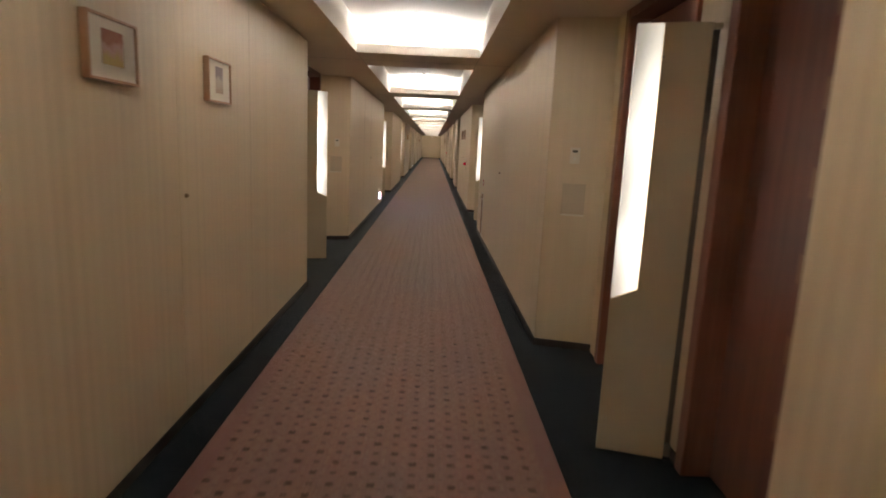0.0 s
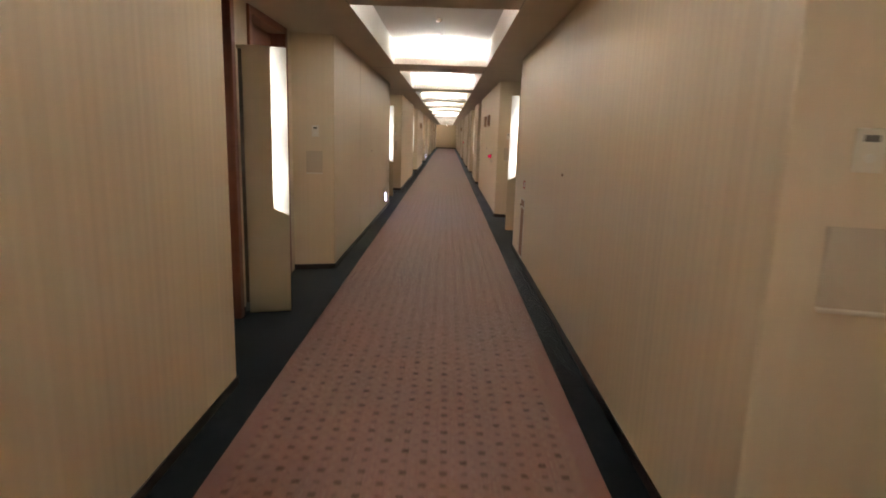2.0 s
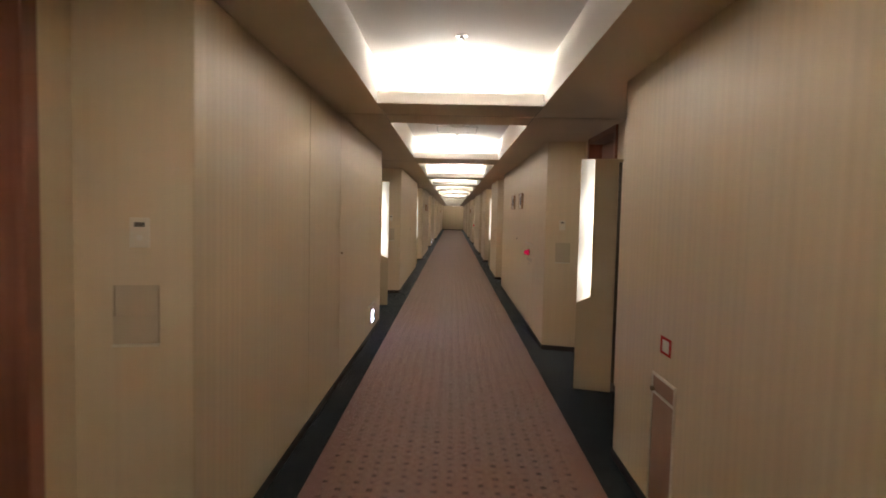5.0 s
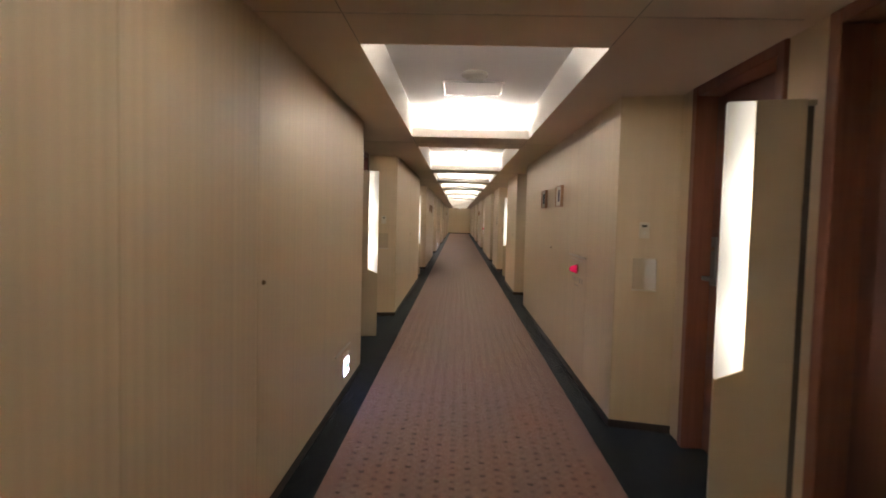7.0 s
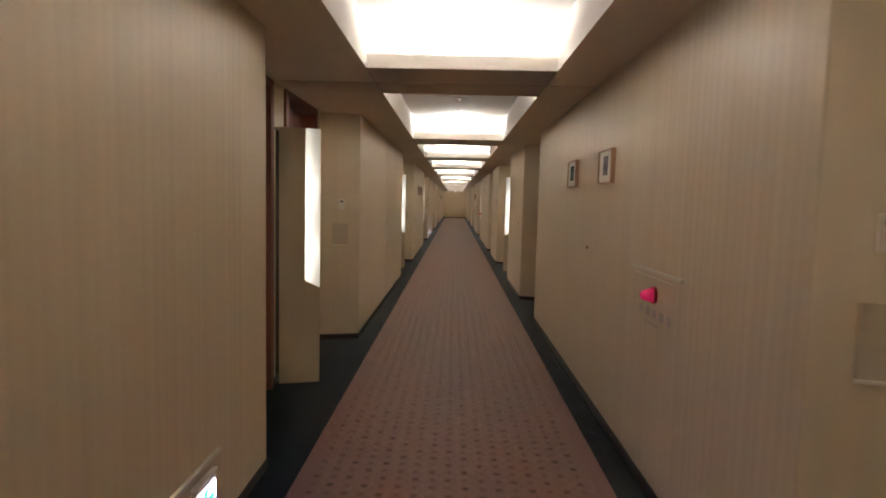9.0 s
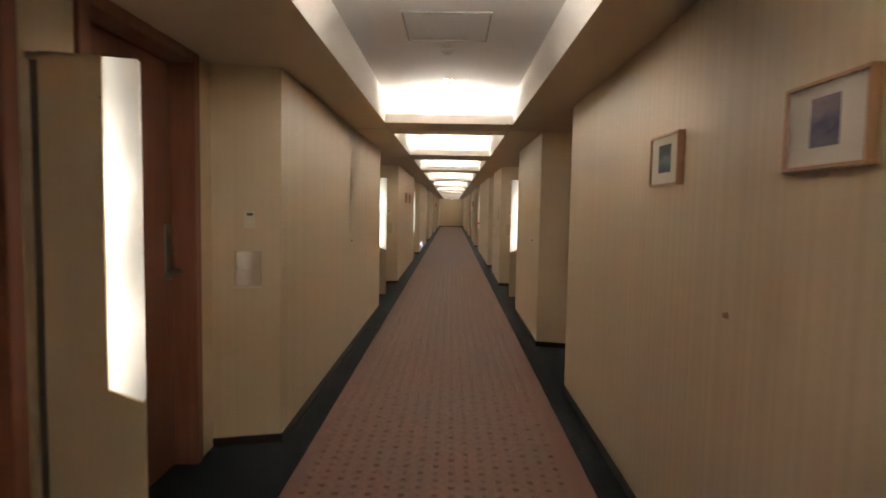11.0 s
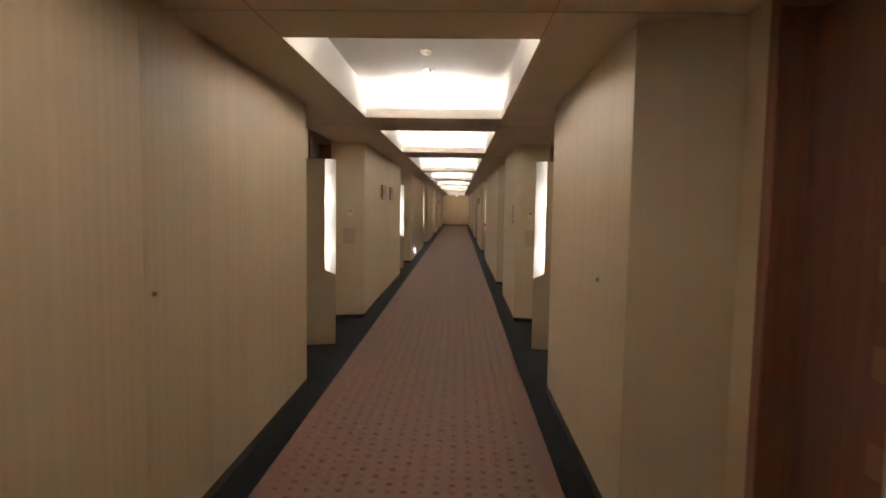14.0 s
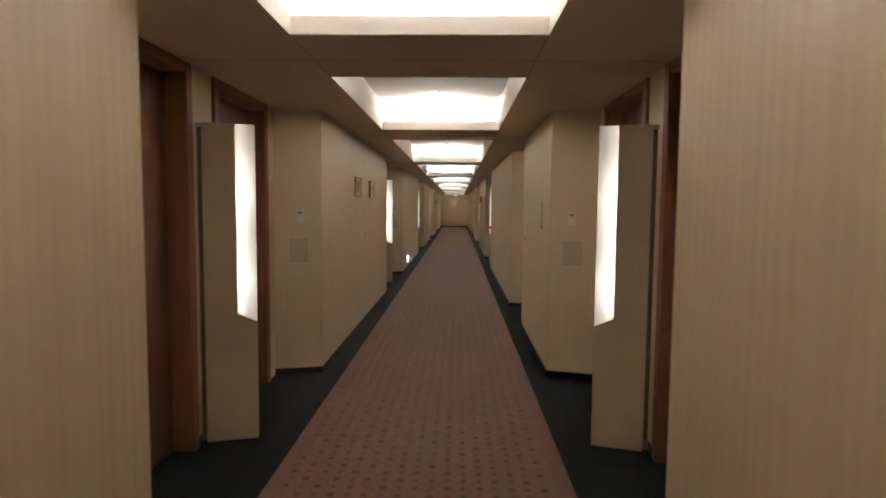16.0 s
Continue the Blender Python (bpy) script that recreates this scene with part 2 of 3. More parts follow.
def runner_material():
    """Mauve-brown runner: staggered dark squares, fainter ones between, fine ribs, plain border."""
    m, n, l, b = material("runner_carpet", 0.58)
    b.inputs["Sheen Weight"].default_value, b.inputs["Sheen Roughness"].default_value = 1.0, 0.24
    g = n.new("ShaderNodeNewGeometry")
    sep = n.new("ShaderNodeSeparateXYZ")
    l.new(g.outputs["Position"], sep.inputs[0])
    x, y = sep.outputs[0], sep.outputs[1]
    wob = noise_tex(n, l, stretched(n, l, (70, 70, 70)), 1.0, 2.0)
    wob = mathnode(n, l, "MULTIPLY", mathnode(n, l, "SUBTRACT", wob, 0.5), 0.16)
    PITCH = 0.0815
    u = mathnode(n, l, "DIVIDE", mathnode(n, l, "ADD", x, 10.0 - MID), PITCH)
    v = mathnode(n, l, "DIVIDE", mathnode(n, l, "ADD", y, 10.0), PITCH)
    cu, cv = mathnode(n, l, "FLOOR", u), mathnode(n, l, "FLOOR", v)
    fu = mathnode(n, l, "ABSOLUTE", mathnode(n, l, "SUBTRACT", mathnode(n, l, "FRACT", u), 0.5))
    fv = mathnode(n, l, "ABSOLUTE", mathnode(n, l, "SUBTRACT", mathnode(n, l, "FRACT", v), 0.5))
    dist = mathnode(n, l, "ADD", mathnode(n, l, "MAXIMUM", fu, fv), wob)
    odd = mathnode(n, l, "MODULO", mathnode(n, l, "ADD", cu, cv), 2.0)
    comb = n.new("ShaderNodeCombineXYZ")
    l.new(cu, comb.inputs[0])
    l.new(cv, comb.inputs[1])
    wn = n.new("ShaderNodeTexWhiteNoise")
    l.new(comb.outputs[0], wn.inputs["Vector"])
    big = ramp(n, l, dist, 0.235, 0.13)
    small = ramp(n, l, dist, 0.20, 0.10)
    shade = mathnode(n, l, "ADD", mathnode(n, l, "MULTIPLY", wn.outputs["Value"], 0.36), 0.56)
    spots = mathnode(n, l, "ADD", mathnode(n, l, "MULTIPLY", big, mathnode(n, l, "SUBTRACT", 1.0, odd)), mathnode(n, l, "MULTIPLY", mathnode(n, l, "MULTIPLY", small, odd), 0.68))
    spots = mathnode(n, l, "MULTIPLY", spots, shade)
    # tiny flecks between the columns of squares, every other row
    gu = mathnode(n, l, "ABSOLUTE", mathnode(n, l, "SUBTRACT", mathnode(n, l, "FRACT", mathnode(n, l, "ADD", u, 0.5)), 0.5))
    gv = mathnode(n, l, "ABSOLUTE", mathnode(n, l, "SUBTRACT", mathnode(n, l, "FRACT", mathnode(n, l, "ADD", v, 0.35)), 0.5))
    fleck = ramp(n, l, mathnode(n, l, "ADD", mathnode(n, l, "MAXIMUM", mathnode(n, l, "MULTIPLY", gu, 1.7), gv), wob), 0.16, 0.06)
    spots = mathnode(n, l, "MAXIMUM", spots, mathnode(n, l, "MULTIPLY", fleck, 0.34))
    line = ramp(n, l, gu, 0.07, 0.02)
    inside = mathnode(n, l, "LESS_THAN", mathnode(n, l, "ABSOLUTE", mathnode(n, l, "SUBTRACT", x, MID + 0.01)), 0.692)
    spots = mathnode(n, l, "MULTIPLY", spots, inside)
    b.inputs["Specular Tint"].default_value = (1.0, 0.80, 0.66, 1)
    rib = noise_tex(n, l, stretched(n, l, (120, 3, 1)), 1.0, 2.0)
    pile = noise_tex(n, l, stretched(n, l, (420, 420, 420)), 1.0, 3.0)
    worn = noise_tex(n, l, stretched(n, l, (2.2, 0.7, 1)), 1.0, 4.0)
    field = mixcol(n, l, ramp(n, l, rib, 0.35, 0.65), (0.195, 0.094, 0.067), (0.156, 0.073, 0.052))
    border = mixcol(n, l, ramp(n, l, rib, 0.3, 0.7), (0.174, 0.070, 0.055), (0.146, 0.058, 0.046))
    field = mixcol(n, l, mathnode(n, l, "MULTIPLY", line, 0.30), field, (0.255, 0.150, 0.108))
    col = mixcol(n, l, inside, border, field)
    tone = mixcol(n, l, wn.outputs["Value"], (0.040, 0.014, 0.008), (0.050, 0.028, 0.019))
    col = mixcol(n, l, spots, col, tone)
    col = mixcol(n, l, mathnode(n, l, "MULTIPLY", ramp(n, l, worn, 0.4, 0.75), 0.22), col, (0.205, 0.118, 0.088))
    col = mixcol(n, l, mathnode(n, l, "MULTIPLY", pile, 0.30), col, (0.10, 0.055, 0.045))
    l.new(col, b.inputs["Base Color"])
    # the cut pile of the squares shines less
    l.new(mathnode(n, l, "MULTIPLY", mathnode(n, l, "SUBTRACT", 1.0, mathnode(n, l, "MULTIPLY", spots, 0.8)), 0.30), b.inputs["Specular IOR Level"])
    l.new(mixcol(n, l, spots, (1.0, 0.84, 0.71), (0.50, 0.39, 0.32)), b.inputs["Sheen Tint"])
    bump(n, l, b, mathnode(n, l, "ADD", pile, rib), 0.5, 0.003)
    return m


def dark_carpet():
    m, n, l, b = material("dark_carpet", 0.9)
    b.inputs["Specular IOR Level"].default_value = 0.08
    b.inputs["Sheen Weight"].default_value, b.inputs["Sheen Roughness"].default_value = 0.62, 0.20
    b.inputs["Sheen Tint"].default_value = (0.85, 0.95, 0.98, 1)
    pile = noise_tex(n, l, stretched(n, l, (320, 320, 320)), 1.0, 3.0)
    worn = noise_tex(n, l, stretched(n, l, (3, 1.5, 3)), 1.0, 4.0)
    col = mixcol(n, l, pile, (0.0085, 0.0115, 0.0140), (0.0035, 0.0045, 0.0060))
    col = mixcol(n, l, mathnode(n, l, "MULTIPLY", ramp(n, l, worn, 0.45, 0.8), 0.35), col, (0.019, 0.024, 0.027))
    l.new(col, b.inputs["Base Color"])
    bump(n, l, b, pile, 0.6, 0.004)
    return m


RUNNER, FLOOR = runner_material(), dark_carpet()


# ---- mesh helpers ----
def box_into(bm, x0, x1, y0, y1, z0, z1, bevel=0.0, slot=0):
    vs = [bm.verts.new((x, y, z)) for x in sorted((x0, x1)) for y in sorted((y0, y1)) for z in sorted((z0, z1))]
    faces = [bm.faces.new([vs[i] for i in q]) for q in ((0, 1, 3, 2), (4, 6, 7, 5), (0, 4, 5, 1), (2, 3, 7, 6), (0, 2, 6, 4), (1, 5, 7, 3))]
    for f in faces:
        f.material_index = slot
    if bevel:
        edges = list({e for f in faces for e in f.edges})
        bmesh.ops.bevel(bm, geom=edges, offset=bevel, segments=2, affect="EDGES", profile=0.5)
    return vs


def box(x0, x1, y0, y1, z0, z1, bevel=0.0):
    bm = bmesh.new()
    box_into(bm, x0, x1, y0, y1, z0, z1, bevel)
    return bm


def prism_into(bm, points, z0, z1):
    """An upright prism on a footprint, given round in either sense."""
    area = sum(a[0] * b[1] - b[0] * a[1] for a, b in zip(points, points[1:] + points[:1]))
    if area < 0:
        points = points[::-1]
    low = [bm.verts.new((x, y, z0)) for x, y in points]
    high = [bm.verts.new((x, y, z1)) for x, y in points]
    k = len(points)
    bm.faces.new(low[::-1])
    bm.faces.new(high)
    sides = [bm.faces.new((low[i], low[(i + 1) % k], high[(i + 1) % k], high[i])) for i in range(k)]
    return sides, low, high


def cyl_into(bm, r, depth, m, seg=20, r2=None):
    bmesh.ops.create_cone(bm, cap_ends=True, segments=seg, radius1=r, radius2=r if r2 is None else r2, depth=depth, matrix=m)


def mesh_of(name, bm, *mats):
    bmesh.ops.recalc_face_normals(bm, faces=bm.faces)
    me = bpy.data.meshes.new(name)
    bm.to_mesh(me)
    bm.free()
    for m in mats:
        me.materials.append(m)
    return me


def thing(name, bm, mat, label="", category="", kind="", group=""):
    mats = mat if isinstance(mat, tuple) else (mat,)
    return tagged(new(name, mesh_of(name, bm, *mats)), label, category, group, kind)


def root(name, label="", category="", kind="", group=""):
    return tagged(new(name), label, category, group, kind)


def part(name, bm, mat, parent, label=""):
    ob = new(name, mesh_of(name, bm, *(mat if isinstance(mat, tuple) else (mat,))))
    ob.parent = parent
    return tagged(ob, label)


SIDE = {"left": (XL, -1), "right": (XR, 1)}


def sx(side, u):
    """World x at u metres behind the main wall plane of a side."""
    x0, s = SIDE[side]
    return x0 + s * u


# ---- floor ----
thing("floor", box(XL - 1.2, XR + 1.2, START - 0.3, END + 0.3, -0.12, 0.0), FLOOR, "dark blue-grey cut-pile carpet along the corridor walls", "floor", "structure")
thing("carpet_runner", box(-0.592, 0.962, START + 0.02, END - 0.05, 0.001, 0.007, 0.002), RUNNER,
      "mauve-brown carpet runner with staggered dark squares and plain border", "carpet", "structure")

# ---- ceiling ----
bm = bmesh.new()
box_into(bm, XL - 1.2, COF_L, START - 0.2, END + 0.2, TOP, LID)
box_into(bm, COF_R, XR + 1.2, START - 0.2, END + 0.2, TOP, LID)
beams, last = [], START - 0.2
for a, b in COFFERS:
    beams.append((last, a))
    last = b
beams.append((last, END + 0.2))
for a, b in beams:
    ends = (a > START, b < END)
    c, d = a + (0.018 if ends[0] else 0), b - (0.018 if ends[1] else 0)
    box_into(bm, COF_L, COF_R, c, d, TOP, TOP + 0.016)
    if ends[0]:
        box_into(bm, COF_L, COF_R, a, c, TOP, 2.288, 0.003)
    if ends[1]:
        box_into(bm, COF_L, COF_R, d, b, TOP, 2.288, 0.003)
    box_into(bm, COF_L, COF_R, a + (0.17 if ends[0] else 0), b - (0.17 if ends[1] else 0), TOP + 0.016, LID)
box_into(bm, XL - 1.2, XR + 1.2, START - 0.2, END + 0.2, LID, LID + 0.15)
bm.normal_update()
for f in bm.faces:
    c = f.calc_center_median()
    f.material_index = 0 if c.z < TOP + 0.06 and abs(f.normal.x) < 0.5 and f.calc_area() < 200 else 1
    if abs(f.normal.y) > 0.5 and c.z < 2.29:
        f.material_index = 2
thing("ceiling", bm, (SOFFIT, WHITE, LIP), "beige painted soffit with a row of white lit coffers", "ceiling", "structure")

bm = bmesh.new()
for a, b in beams[1:-1]:
    c = (a + b) / 2 + 0.02
    box_into(bm, XL - 0.30, COF_L - 0.006, c - 0.0025, c + 0.0025, TOP - 0.0015, TOP + 0.002)
    box_into(bm, COF_R + 0.006, XR + 0.30, c - 0.0025, c + 0.0025, TOP - 0.0015, TOP + 0.002)
    for x in (COF_L, COF_R):
        box_into(bm, x - 0.0025, x + 0.0025, a, b, TOP - 0.0015, TOP + 0.002)
    box_into(bm, COF_L + 0.006, COF_R - 0.006, c - 0.0025, c + 0.0025, TOP - 0.0015, TOP + 0.002)
thing("ceiling_trim", bm, JOINT, "thin dark joints between the soffit boards", "trim", "structure")

tube = None
for a, b in COFFERS:
    for y in (a - 0.08, b + 0.08):
        if tube is None:
            tube = root("cove_lamp", "white batten lamp hidden behind the coffer lip", "lamp", group="cove lamps")
            part("batten", box(-0.45, 0.45, -0.022, 0.022, 0, 0.028, 0.003), CREAM, tube)
            bm = bmesh.new()
            cyl_into(bm, 0.008, 0.84, pose(0, 0, 0.036, 0, 90, 0), 10)
            part("tube", bm, glow("tube_glow", (1.0, 0.93, 0.83), 4.0), tube)
            first = pose((COF_L + COF_R) / 2, y, TOP + 0.016)
            tube.matrix_basis = first
        else:
            copy_thing(tube, pose((COF_L + COF_R) / 2, y, TOP + 0.016))


# ---- walls ----
def depth(doors):
    """How far a recess goes behind the main wall plane; the ones with a single door are deeper."""
    return DEEP if doors == 2 else DEEP + 0.03


def segments(side):
    """Stretches of main wall between the recesses: start, end, the depth of the slanted return at each end."""
    recesses = [(yf, 2) for yf in LEFT] if side == "left" else RIGHT
    out, last, slanted = [], START, 0.0
    for i, (yf, doors) in enumerate(recesses):
        out.append((last, yf - SPAN.get((side, i), OPEN if doors == 2 else OPEN_ONE), slanted, depth(doors)))
        last, slanted = yf, depth(doors)
    out.append((last, END, slanted, 0.0))
    return recesses, out


def wall_segment(side, a, b, slant_a, slant_b, index):
    k = SLANT / DEEP
    da, db = slant_a or DEEP, slant_b or DEEP
    pts = [(sx(side, 0), a), (sx(side, 0), b), (sx(side, db + 0.01), b + slant_b * k), (sx(side, da + 0.01), a - slant_a * k)]
    bm = bmesh.new()
    sides, low, high = prism_into(bm, pts, 0.0, TOP)
    corner = [e for e in bm.edges if abs(e.verts[0].co.z - e.verts[1].co.z) > 1 and abs(e.verts[0].co.x - sx(side, 0)) < 1e-4]
    bmesh.ops.bevel(bm, geom=corner, offset=0.006, segments=2, affect="EDGES", profile=0.5)
    for f in bm.faces:
        c = f.calc_center_median()
        f.material_index = 0 if abs(c.x - sx(side, 0)) < 0.004 else 1
    thing(f"wall_{side}_{index}", bm, (WALL, WALL_PLAIN), "beige wall with striped vinyl wallpaper", "wall", "structure")
    # skirting along the face and both returns
    t, h = 0.007, 0.05
    e = t * 1.2
    bm = bmesh.new()
    prism_into(bm, [(sx(side, -t), a - e), (sx(side, -t), b + e), (sx(side, 0.001), b + e), (sx(side, 0.001), a - e)], 0, h)
    for y, s, sl in ((a, -1, slant_a), (b, 1, slant_b)):
        if sl:
            d = s * sl * k * 0.93
            prism_into(bm, [(sx(side, 0.0015), y + s * 0.001), (sx(side, 0.0015), y + s * e), (sx(side, sl * 0.93), y + d + s * e), (sx(side, sl * 0.93), y + d - s * 0.001)], 0, h)
    thing("baseboard", bm, BASE, "dark brown vinyl skirting along the wall", "baseboard", "structure")


def recess_wall(side, yf, doors, index):
    strips = [(-0.277, -0.02), (-1.575, -1.277), (-2.72, -2.577)] if doors == 2 else [(-0.302, -0.02), (-1.46, -1.302)]
    u = depth(doors) - 0.028
    for j, (a, b) in enumerate(strips):
        thing(f"wall_{side}_recess_{index}_{j + 1}", box(sx(side, u), sx(side, u + 0.22), yf + a, yf + b, 0, TOP), WALL_PLAIN,
              "plain beige wall beside the guest room doors", "wall", "structure")
    if doors == 2:
        thing("baseboard", box(sx(side, u - 0.0065), sx(side, u + 0.0005), yf - 1.575, yf - 1.277, 0, 0.05), BASE,
              "dark brown vinyl skirting between two doors", "baseboard", "structure")


def make_door(side, flip):
    """A guest room door in its frame; the origin lies on the main wall plane at the far inner edge of the leaf."""
    s = SIDE[side][1]
    d = root("door", "closed reddish-brown veneered guest room door in brown wooden frame", "door", "structure")
    W = 0.86
    def b(u0, u1, y0, y1, z0, z1, bev=0.003):
        if flip:
            y0, y1 = -W - y0, -W - y1
        return box(s * u0, s * u1, y0, y1, z0, z1, bev)
    k = (lambda y: -W - y) if flip else (lambda y: y)
    part("door_leaf", b(0.475, 0.52, -W + 0.003, -0.003, 0.008, 2.132), DOOR, d)
    part("jamb", b(0.352, 0.585, 0, 0.07, 0, TOP - 0.002, 0.006), FRAME, d)
    part("jamb", b(0.352, 0.585, -W - 0.07, -W, 0, TOP - 0.002, 0.006), FRAME, d)
    part("frame_head", b(0.354, 0.585, -W + 0.001, -0.001, 2.14, TOP - 0.002, 0.004), FRAME, d)
    part("door_stop", b(0.520, 0.542, -W + 0.002, -0.002, 0.002, 2.138, 0.0), DOOR, d)
    for i in range(6):
        z = 0.43 + 0.287 * i
        part("inlay", b(0.4738, 0.477, -W / 2 - 0.05, -W / 2 + 0.05, z - 0.05, z + 0.05, 0.0), INLAY, d, "paler square veneer inlay")
    plate = part("handle_plate", b(0.463, 0.4755, -0.095, -0.03, 1.015, 1.305, 0.003), METAL, d, "satin steel handle plate")
    bm = bmesh.new()
    cyl_into(bm, 0.012, 0.056, pose(s * 0.438, k(-0.062), 1.06, 0, 90, 0), 16)
    box_into(bm, s * 0.404, s * 0.422, k(-0.185), k(-0.048), 1.048, 1.072, 0.006)
    ob = new("lever", mesh_of("lever", bm, METAL))
    ob.parent = plate
    tagged(ob, "satin steel lever handle")
    bm = bmesh.new()
    cyl_into(bm, 0.013, 0.008, pose(s * 0.461, k(-0.062), 1.235, 0, 90, 0), 16)
    ob = new("keyhole", mesh_of("keyhole", bm, DARK_METAL))
    ob.parent = plate
    return d


def make_sconce(side):
    """A slanted floor-standing panel between two doors with a lit opal strip along its outer edge."""
    s = SIDE[side][1]
    r = root("wall_sconce", "cream laminate panel with a lit opal strip, standing between two doors", "wall lamp", group="corridor sconces")
    L, T, H = 0.291, 0.045, 1.887     # local x runs from the wall towards the corridor
    W = 0.108
    def solid(outline, y0, y1, bev):
        bm = bmesh.new()
        lo = [bm.verts.new((x, y0, z)) for x, z in outline]
        hi = [bm.verts.new((x, y1, z)) for x, z in outline]
        k = len(outline)
        bm.faces.new(lo)
        bm.faces.new(hi[::-1])
        for i in range(k):
            bm.faces.new((lo[i], hi[i], hi[(i + 1) % k], lo[(i + 1) % k]))
        bmesh.ops.recalc_face_normals(bm, faces=bm.faces)
        bmesh.ops.bevel(bm, geom=list(bm.edges), offset=bev, segments=2, affect="EDGES", profile=0.5)
        for v in bm.verts:
            v.co.x *= -s          # towards the corridor
        return bm
    body = [(0, 0.012), (L, 0.012), (L, 0.725), (L - W, 0.778), (L - W, H), (0, H)]
    lamp = [(L - W + 0.001, 0.780), (L - 0.001, 0.727), (L - 0.001, H - 0.002), (L - W + 0.001, H - 0.002)]
    part("panel", solid(body, -T / 2, T / 2, 0.003), PANEL, r)
    part("diffuser", solid(lamp, -T / 2 + 0.001, T / 2 - 0.001, 0.006), OPAL, r, "glowing white opal acrylic strip")
    part("bracket", box(s * 0.0015, s * 0.030, -0.012, 0.012, 0.02, 0.08, 0.002), METAL, r, "small steel bracket")
    # shade of the gap behind the panel, drawn as a dark strip
    part("shade_strip", box(s * 0.0015, s * 0.026, -0.007, 0.006, 0.085, 1.86, 0.0), GAP_SHADE, r, "dark grey strip in place of the shaded gap")
    part("top_bracket", box(s * 0.0015, s * 0.034, -0.016, 0.016, 1.862, 1.884, 0.002), PANEL, r)
    bm = bmesh.new()
    cyl_into(bm, 0.0045, 0.004, pose(-s * (L - W - 0.006), -T / 2 - 0.001, 1.752, 90, 0, 0), 12)
    part("screw", bm, METAL, r, "small steel screw head")
    return r


def make_plate(side):
    s = SIDE[side][1]
    r = root("door_bell", "cream plastic bell plate with small dark window", "door bell", group="bell plates")
    part("plate", box(-0.032, 0.032, -0.010, 0.0, -0.052, 0.052, 0.003), CREAM, r)
    part("window", box(-0.017, 0.017, -0.0125, -0.0095, 0.020, 0.036, 0.001), DISPLAY, r, "small dark display window")
    bm = bmesh.new()
    cyl_into(bm, 0.011, 0.004, pose(0, -0.011, -0.018, 90, 0, 0), 16)
    part("button", bm, PAPER, r)
    return r


def make_holder(side):
    r = root("card_holder", "flat clear acrylic card holder with a bottom ledge, on the wall", "card holder", group="card holders")
    part("back_plate", box(-0.075, 0.075, -0.004, 0.0, -0.105, 0.105, 0.001), SMOKED, r)
    part("front_pocket", box(-0.072, 0.072, -0.017, -0.0145, -0.098, 0.0, 0.001), SMOKED, r)
    part("ledge", box(-0.075, 0.075, -0.022, -0.004, -0.108, -0.098, 0.002), CREAM, r)
    for x in (-0.073, 0.069):
        part("side_lip", box(x, x + 0.004, -0.014, -0.004, -0.098, 0.105, 0.001), SMOKED, r)
    return r


doors, sconces, plates, holders = {}, {}, {}, {}
for side in ("left", "right"):
    s = SIDE[side][1]
    recesses, stretches = segments(side)
    for i, (a, b, sa, sb) in enumerate(stretches):
        wall_segment(side, a, b, sa, sb, i + 1)
    for i, (yf, number) in enumerate(recesses):
        recess_wall(side, yf, number, i + 1)
        for v in ((-0.347, -1.645) if number == 2 else (-0.372,)):
            m = pose(sx(side, depth(number) - DEEP), yf + v, 0)
            key = (side, v < -1 or number == 1)
            if key not in doors:
                doors[key] = make_door(*key)
                doors[key].matrix_basis = m
            else:
                copy_thing(doors[key], m)
        if number == 2:
            m = pose(sx(side, 0.336 if side == "left" else 0.325), yf - 1.507, 0, 0, 0, -s * 16.5)
            if side not in sconces:
                sconces[side] = make_sconce(side)
                sconces[side].matrix_basis = m
            else:
                copy_thing(sconces[side], m)
            turn = -s * math.degrees(math.atan2(SLANT, DEEP))
            for kind, made, maker, u, z in (("plate", plates, make_plate, 0.170, 1.33), ("holder", holders, make_holder, 0.180, 1.04)):
                lean = s * 3.2 if kind == "holder" else 0.0       # the acrylic stands a little off the wall
                m = pose(sx(side, u), yf - u * SLANT / DEEP - 0.0005 - (0.0045 if lean else 0.0), z, 0, 0, turn + lean)
                if kind not in made:
                    made[kind] = maker(side)
                    made[kind].matrix_basis = m
                else:
                    copy_thing(made[kind], m)

# closing walls behind the doors and at both ends
for side in ("left", "right"):
    thing(f"wall_{side}_back", box(sx(side, 0.72), sx(side, 0.85), START, END, 0, TOP), WALL_PLAIN, "plain beige wall behind the door recesses", "wall", "structure")
thing("wall_far", box(XL - 0.85, XR + 0.85, END, END + 0.15, 0, TOP), WALL, "beige papered end wall of the corridor", "wall", "structure")
thing("wall_near", box(XL - 0.85, XR + 0.85, START - 0.15, START, 0, TOP), WALL, "beige papered wall closing the corridor", "wall", "structure")
thing("baseboard", box(XL + 0.008, XR - 0.008, END - 0.008, END, 0, 0.07), BASE, "dark brown vinyl skirting on the end wall", "baseboard", "structure")


# ---- things on the walls ----
def on_wall(side, y, z):
    """A frame on the main wall: local x runs along the wall, local -y points into the corridor."""
    return pose(sx(side, 0), y, z, 0, 0, 90 if side == "left" else -90)


